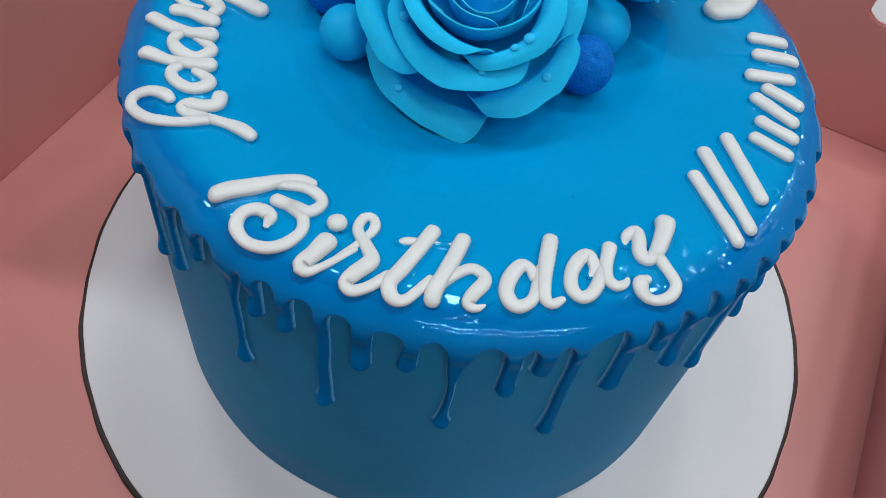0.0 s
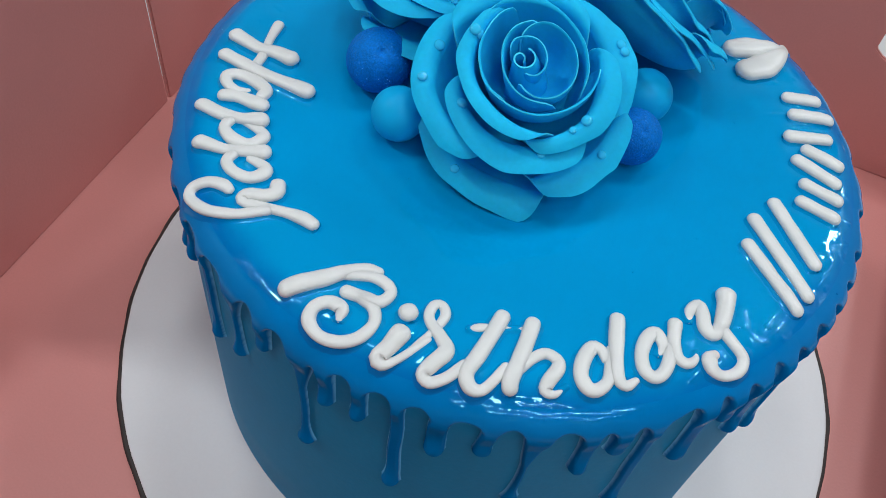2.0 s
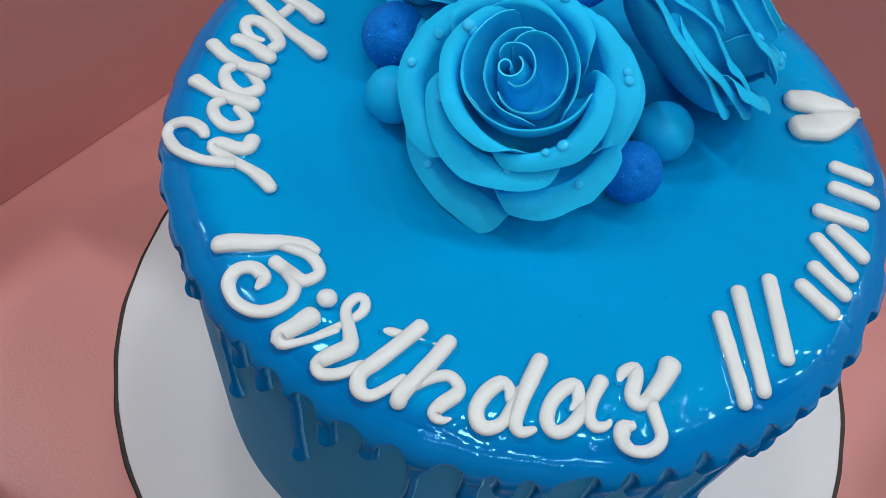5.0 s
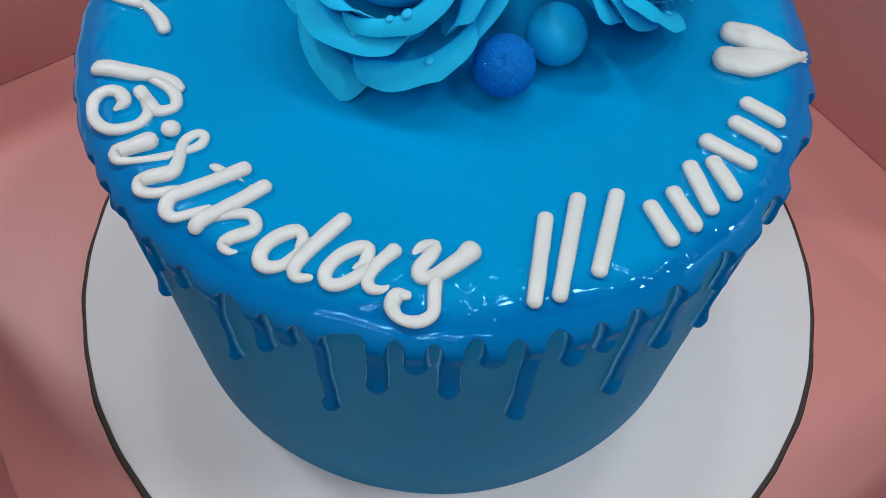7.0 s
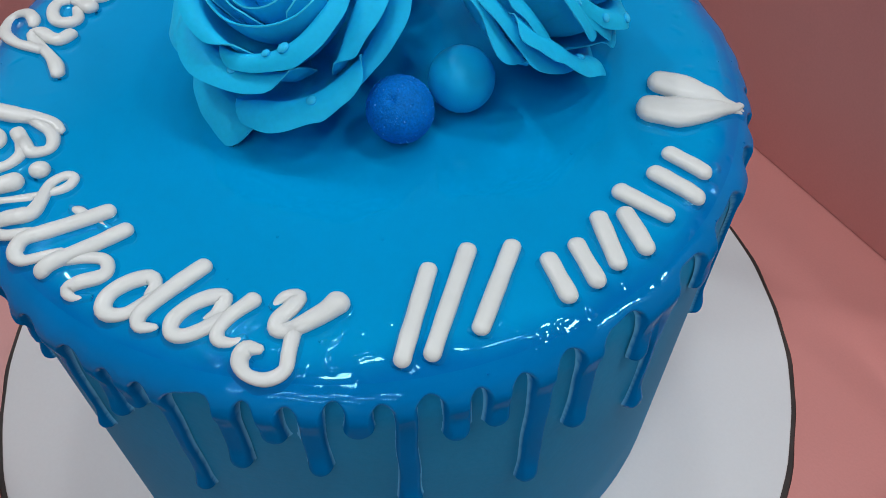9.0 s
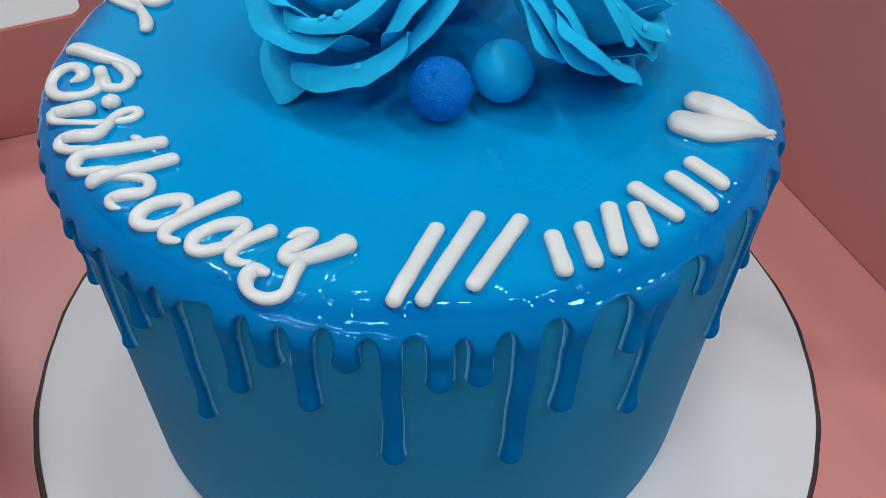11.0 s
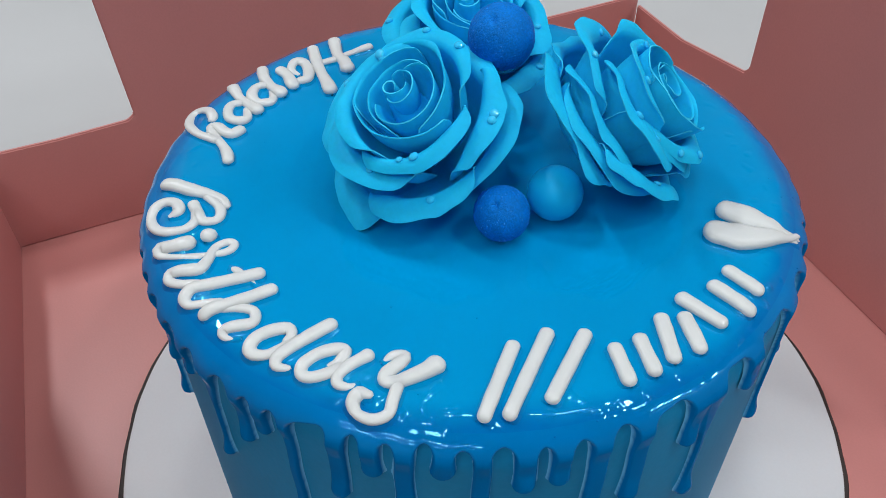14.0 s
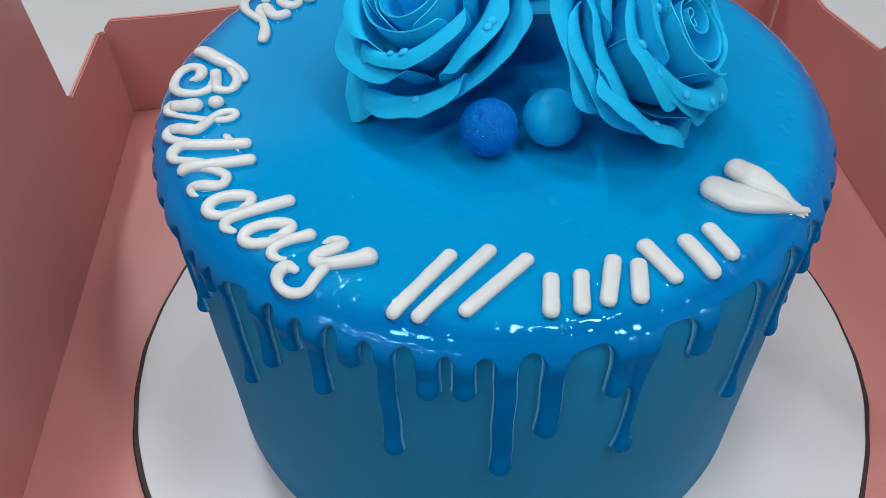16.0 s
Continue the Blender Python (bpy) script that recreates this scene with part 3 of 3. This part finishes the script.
piped_part("letter", word_birthday, -83.0, 0.0822, [[(-0, -1.6, 1.2), (-0.5, 0.8, 1.4), (-2.5, 1.7, 1.8), (-5.4, -1.2, 1.9), (-7, -5, 1.8), (-6.3, -8, 1.8), (-4.2, -8.8, 1.7), (-1.3, -7.1, 1.4), (0.4, -3.4, 1.4), (2, 0.9, 1.3)], [(5.6, 8.6, 1.9), (3.9, 3.6, 2), (2.1, -2.3, 1.8), (1.4, -6.6, 1.7), (2.8, -8.4, 1.4), (5.5, -7.3, 0.9)]])
piped_part("letter", word_birthday, -72.5, 0.0843, [[(-2.5, -0.4, 0.7), (-0.6, 1.4, 1.4), (-0.6, 4.9, 1.6), (-3.2, 4.4, 1.8), (-6.4, 1.3, 1.7), (-8, -2.7, 1.7), (-6.9, -5.2, 1.6), (-4.4, -5.1, 1.6), (-1.6, -2.9, 1.6), (0.8, 0.6, 1.4)], [(5, 5.8, 1.8), (2.2, 1.3, 1.6), (1.2, -2.2, 1.5), (2.4, -4.3, 1.4), (5, -3.9, 1), (6.5, -2, 0.5)]])
piped_part("letter", word_birthday, -63.5, 0.0845, [[(-3.4, 5.5, 0.6), (-1.5, 7.7, 1.4), (1.3, 8, 1.7), (0.6, 5.5, 1.8), (-1.3, 2.4, 1.8), (-1, 0.1, 1.8), (2, 0.6, 1.8), (7.1, 4.7, 2.2), (9.3, 7.2, 2.6)], [(2.1, 0.3, 1.8), (2.2, -4.2, 1.5), (2.1, -8.1, 1.5), (-0.9, -10, 1.5), (-4.8, -9.4, 1.4), (-6.6, -7.1, 1.8), (-5.7, -4.7, 1.8), (-3.6, -4.4, 1.2)]])
icing_bars = tagged(new("piped_bars"), "plain white piped icing bars near the rim of the blue cake", "icing writing", "piped words")
piped_part("bar", icing_bars, -45.9, 0.0814, [[(4.3, 9.7, 1.9), (-4.3, -9.7, 1.8)]])
piped_part("bar", icing_bars, -40.7, 0.08, [[(6.8, 10.7, 2), (-6.8, -10.7, 1.8)]])
piped_part("bar", icing_bars, -33.7, 0.0801, [[(7.1, 7.7, 2), (-7.1, -7.7, 1.9)]])
piped_part("bar", icing_bars, -25.4, 0.084, [[(1, 4.6, 2), (-1, -4.6, 2)]])
piped_part("bar", icing_bars, -20.6, 0.0843, [[(1.4, 4.5, 2), (-1.4, -4.5, 2)]])
piped_part("bar", icing_bars, -15.4, 0.083, [[(3, 5.2, 2.1), (-3, -5.2, 2)]])
piped_part("bar", icing_bars, -11.2, 0.0853, [[(2.2, 4.2, 2.1), (-2.2, -4.2, 2.1)]])
piped_part("bar", icing_bars, -6.1, 0.0824, [[(-0.2, 5.5, 2.2), (0.2, -5.5, 2)]])
piped_part("bar", icing_bars, 0.1, 0.0856, [[(0.7, 5.2, 2.2), (-0.7, -5.2, 2.2)]])
piped_part("bar", icing_bars, 5.2, 0.0853, [[(1, 4.2, 2.1), (-1, -4.2, 2.1)]])
heart = tagged(new("piped_heart"), "white piped icing heart with a torn pointed end", "icing heart")
piped_part("lobe", heart, 19.3, 0.0829, [[(-4.9, 9.0, 4.2), (-4.7, 4.0, 4.9), (-3.2, -1.6, 3.8), (-0.6, -6.6, 2.3), (1.6, -9.8, 1.5), (4.4, -11.8, 1.0)], [(1.0, -9.4, 1.4), (1.6, -12.6, 0.6)]])
piped_part("lobe", heart, 19.3, 0.0829, [[(5.2, 7.8, 3.6), (4.4, 3.0, 4.3), (2.8, -2.6, 3.3), (2.0, -7.2, 2.0), (2.6, -10.4, 1.3), (3.0, -13.0, 0.6)]])

# ---- sugar roses ----
def bezier(p0, p1, p2, p3, t):
    q = 1 - t
    return tuple(q ** 3 * a + 3 * q * q * t * b + 3 * q * t * t * c + t ** 3 * d for a, b, c, d in zip(p0, p1, p2, p3))


def sheet(name, P, mat, parent, thick):
    """A petal: a grid of points P[i][j], thickened, thinner towards its free edge."""
    P = np.array(P)
    du, dv = np.gradient(P, axis=1), np.gradient(P, axis=0)
    N = np.cross(du, dv)
    N /= np.maximum(np.linalg.norm(N, axis=2, keepdims=True), 1e-9)
    n, m = P.shape[:2]
    t = thick * (1 - 0.3 * np.linspace(0, 1, n) ** 3)[:, None, None]
    front, back = (P + N * t / 2).reshape(-1, 3), (P - N * t / 2).reshape(-1, 3)
    off = n * m
    faces = grid_faces(n, m)
    faces += [tuple(off + i for i in reversed(f)) for f in grid_faces(n, m)]
    # the cut edge has its own vertices, so that it stays crisp
    loop = [i * m for i in range(n)] + [(n - 1) * m + j for j in range(1, m)] + [i * m + m - 1 for i in range(n - 2, -1, -1)]
    rim = np.vstack([front[loop], back[loop]])
    k, c = 2 * off, len(loop)
    faces += [(k + i, k + i + 1, k + c + i + 1, k + c + i) for i in range(c - 1)]
    ob = link_mesh(name, np.vstack([front, back, rim]) / 1000, faces, mat, parent)
    ob.data.materials.append(PETAL_EDGE)
    for i in range(len(faces) - c + 1, len(faces)):
        ob.data.polygons[i].material_index = 1
    return P, N


def water_drop(place, normal, r, parent):
    bm = bmesh.new()
    bmesh.ops.create_icosphere(bm, subdivisions=3, radius=r)
    for v in bm.verts:
        v.co.z *= 0.55
    m = Matrix.Translation(Vector(place) / 1000) @ Vector(normal).to_track_quat("Z", "Y").to_matrix().to_4x4()
    bmesh.ops.transform(bm, matrix=m, verts=bm.verts)
    part("water_drop", bm, WATER, parent, "clear gel drop", True)


# petals of a rose, inner to outer: first and last angle of the free edge in degrees, its distance from the axis at the first,
# the middle and the last, the height of the fold and the width of the lip that rolls outwards, in millimetres
PETALS = [(-75, 125, 4.2, 6.2, 4.6, 30.6, 0.2), (75, 290, 10.0, 4.8, 12.0, 31.5, 0.3), (-93, 81, 7.7, 13.4, 7.0, 31.5, 0.3), (212, 349, 10.8, 13.8, 19.2, 31.0, 0.4), (98, 238, 13.5, 10.2, 11.5, 31.3, 0.3),
          (-25, 115, 16.4, 15.6, 15.5, 31.0, 0.8), (106, 281, 15.6, 15.6, 20.0, 29.5, 4.0), (268, 372, 20.0, 24.2, 22.5, 26.0, 5.5),
          (26, 145, 21.0, 23.2, 21.8, 26.6, 5.5), (178, 310, 17.8, 24.0, 25.0, 22.5, 6.5), (-24, 56, 28.0, 28.0, 26.5, 20.0, 6.5),
          (126, 242, 25.0, 27.6, 23.5, 20.0, 7.0), (272, 345, 27.6, 31.0, 28.5, 14.0, 7.5), (184, 279, 28.4, 30.0, 30.0, 7.5, 7.5)]
BACK_PETALS = [(40, 135, 25.0, 26.5, 25.0, 17.0, 6.0), (95, 190, 26.5, 28.0, 27.0, 11.0, 6.0), (-35, 62, 27.0, 29.5, 27.0, 10.5, 7.0)]


def sugar_rose(label, m, seed, drops, scale=1.0, jitter=0.0, wave=1.0, point=1.0, lean=0.28, more=()):
    """A rolled bud, upright inner petals with thin rims, and open outer petals whose lips roll over."""
    rose = tagged(new("sugar_rose"), label, "sugar rose", "sugar roses on the cake")
    rose.matrix_world = m @ Matrix.Scale(scale, 4)
    rnd = random.Random(seed)
    n, w = 14, 70
    P = []
    for i in range(n):
        v = i / (n - 1)
        row = []
        for j in range(w):
            u = j / (w - 1)
            b = TAU * 1.3 * (u - 0.1)
            r = (0.4 + 3.3 * u ** 1.2) * (2.6 - 1.6 * v)
            row.append((r * math.cos(b), r * math.sin(b), 9 + (20.5 + 2.2 * math.sin(math.pi * u)) * v))
        P.append(row)
    sheet("bud", P, PETAL, rose, 0.6)
    shells = []
    table = PETALS + BACK_PETALS + list(more)
    for k, (a0, a1, rs, rm, re, H, lip) in enumerate(table):
        q = min(1.0, max(0, k - 2) / 8)
        mid, hw = (a0 + a1) / 2 + rnd.uniform(-1, 1) * jitter * 14, (a1 - a0) / 2 * (1 + rnd.uniform(-0.12, 0.12) * jitter)
        grow = 1 + rnd.uniform(-0.05, 0.05) * jitter
        H += rnd.uniform(-1.2, 1.2) * jitter
        ph, ph2 = rnd.uniform(0, TAU), rnd.uniform(0, TAU)
        amp = wave * (0.12 + 0.75 * q) * rnd.uniform(0.8, 1.2)
        peak, sharp = rnd.uniform(-0.5, 0.6), rnd.uniform(0.4, 1.6) * point * q
        if k == 13:
            peak, sharp = 0.72, 2.6 * point
        base = max(0.0, 0.60 - 0.05 * k)
        sag = 0.0 if k < 7 else rnd.uniform(0.5, 1.8)
        n, w = 30, 41
        P = []
        for i in range(n):
            v = i / (n - 1)
            row = []
            for j in range(w):
                u = 1.16 * (2 * j / (w - 1) - 1)
                # the ends dive behind the neighbours
                dive = max(0.0, (abs(u) - 0.80) / 0.36)
                s = v * (1 - 0.5 * dive ** 2.2)
                edge = (rm + (re - rs) / 2 * u + ((re + rs) / 2 - rm) * u * u) * grow
                wide = lip * (1 - 0.55 * min(1.0, abs(u)) ** 3) * (1 + 0.10 * math.sin(2.7 * u + ph))
                neck = max(2.0, edge - wide - 0.8 * dive)
                tip = sharp * max(0.0, 1 - abs(u - peak) * 3.2) ** 1.4
                body_r, body_z = bezier((1.5, 0.5 + base * H), (neck * 0.70, H * (0.06 + base)), (neck * (1.0 - 0.10 * q), H * max(0.62, base + 0.2)), (neck, H), min(1.0, s / 0.70))
                lift = max(0.0, (s - 0.70) / 0.30)
                th = lift * (0.7 + 1.1 * min(1.0, lip / 4))
                full = 1 - math.cos(0.7 + 1.1 * min(1.0, lip / 4))
                r = body_r + (wide + tip) * (1 - math.cos(th)) / full
                z = body_z + (0.9 + 0.40 * wide) * math.sin(th) - (0.10 * wide + sag + 0.5 * tip) * lift ** 3
                ripple = max(0.0, (v - 0.35) / 0.65) ** 2.5 * amp
                r += ripple * (0.8 * math.sin(3.3 * u + ph) + 0.35 * math.sin(7.1 * u + ph2))
                z += ripple * (0.8 * math.sin(2.9 * u + ph2) + 0.45 * math.sin(6.3 * u + 2 * ph))
                z += 0.10 * v ** 8 * math.sin(17 * u + 5 * ph) * (0.4 + q)
                b = radians(mid + u * hw * (0.72 + 0.28 * min(1, v * 1.5)))
                z -= lean * r * max(0.0, math.cos(b - radians(320))) * z / 30
                row.append((r * math.cos(b), r * math.sin(b), z))
            P.append(row)
        shells.append(sheet("petal", P, PETAL, rose, 0.48))
    outer = shells[6:14]
    for d in range(drops):
        P, N = outer[d % len(outer)]
        i, j = rnd.randint(23, 27), rnd.randint(9, 31)
        nrm = N[i][j] if N[i][j][2] > 0 else -N[i][j]
        water_drop(P[i][j] + nrm * 0.4, nrm, rnd.uniform(0.0010, 0.0015), rose)
    return rose


def facing(base, axis, right, spin=0.0):
    """A frame at base whose z runs along axis and whose x leans to right."""
    z = Vector(axis).normalized()
    x = (Vector(right) - z * Vector(right).dot(z)).normalized()
    y = z.cross(x)
    m = Matrix((x, y, z)).transposed().to_4x4()
    return Matrix.Translation(base) @ m @ Matrix.Rotation(radians(spin), 4, "Z")


sugar_rose("pale blue sugar paste rose tilted forward with clear drops", facing((-0.004, -0.0105, 0.134), (-0.18, -0.38, 0.88), (0.98, -0.02, 0.19)), 3, 14)
sugar_rose("pale blue sugar paste rose leaning outwards with clear drops", facing((0.0255, 0.0195, 0.138), (0.56, 0.38, 0.70), (0.60, 0.53, -0.60), -15), 5, 14, 0.95, 0.8, 1.6, 0.8, 0.05,
           [(195, 285, 24.5, 26.0, 25.5, 15.0, 5.5), (250, 335, 21.5, 23.5, 23.0, 22.5, 5.0), (215, 320, 27.0, 29.0, 28.0, 10.5, 6.5)])
sugar_rose("pale blue sugar paste rose at the back with clear drops", facing((-0.0265, 0.030, 0.134), (0.0, -0.12, 0.95), (1, 0, 0), 30), 8, 12, 0.94, 0.7)


# ---- berries ----
def sugar_grains(ob, r, seed):
    """Loose sugar crystals on a berry."""
    rnd = random.Random(seed)
    verts, faces = [], []
    for _ in range(90):
        d = Vector((rnd.gauss(0, 1), rnd.gauss(0, 1), rnd.gauss(0, 1))).normalized()
        s = rnd.uniform(0.00007, 0.00016)
        rot = Euler((rnd.uniform(0, 3), rnd.uniform(0, 3), rnd.uniform(0, 3))).to_matrix()
        k = len(verts)
        for x in (-s, s):
            for y in (-s, s):
                for z in (-s, s):
                    verts.append(d * r * 1.005 + rot @ Vector((x, y, z)))
        faces += [tuple(k + i for i in f) for f in ((0, 1, 3, 2), (4, 6, 7, 5), (0, 4, 5, 1), (2, 3, 7, 6), (0, 2, 6, 4), (1, 5, 7, 3))]
    tagged(link_mesh("sugar_grains", verts, faces, CRYSTAL, ob, "fine sugar crystals", False), kind="stuff")


def berry(place, r, sugared, label):
    bm = bmesh.new()
    bmesh.ops.create_icosphere(bm, subdivisions=6 if sugared else 4, radius=r)
    for v in bm.verts:
        d = v.co.normalized()
        q = 1 + 0.012 * noise.noise(d * 2.2 + Vector(place) * 90)
        if sugared:
            q += 0.008 * noise.noise(d * 9) + 0.010 * noise.noise(d * 38)
            q -= 0.10 * math.exp(-((d - Vector((0.1, -0.55, 0.83)).normalized()).length / 0.13) ** 2)
        v.co = d * r * q
    ob = part("sugared_berry" if sugared else "berry", bm, SUGAR if sugared else BERRY, None, "", True)
    ob.location = place
    if sugared:
        sugar_grains(ob, r, int(r * 1e6))
    return tagged(ob, label, "berry", "berries among the roses")



berry((0.0258, -0.0186, 0.1345), 0.0077, True, "deep blue sugar-coated berry beside the front rose")
berry((0.0320, -0.0026, 0.1348), 0.0078, False, "smooth pale blue berry beside the sugared one")
berry((0.0000, 0.0122, 0.1650), 0.0094, True, "deep blue sugar-coated berry resting on the roses")
berry((-0.0425, 0.0060, 0.1350), 0.0090, True, "deep blue sugar-coated berry beside the back rose")
berry((-0.0370, -0.0140, 0.1342), 0.0074, False, "smooth pale blue berry tucked under a petal")
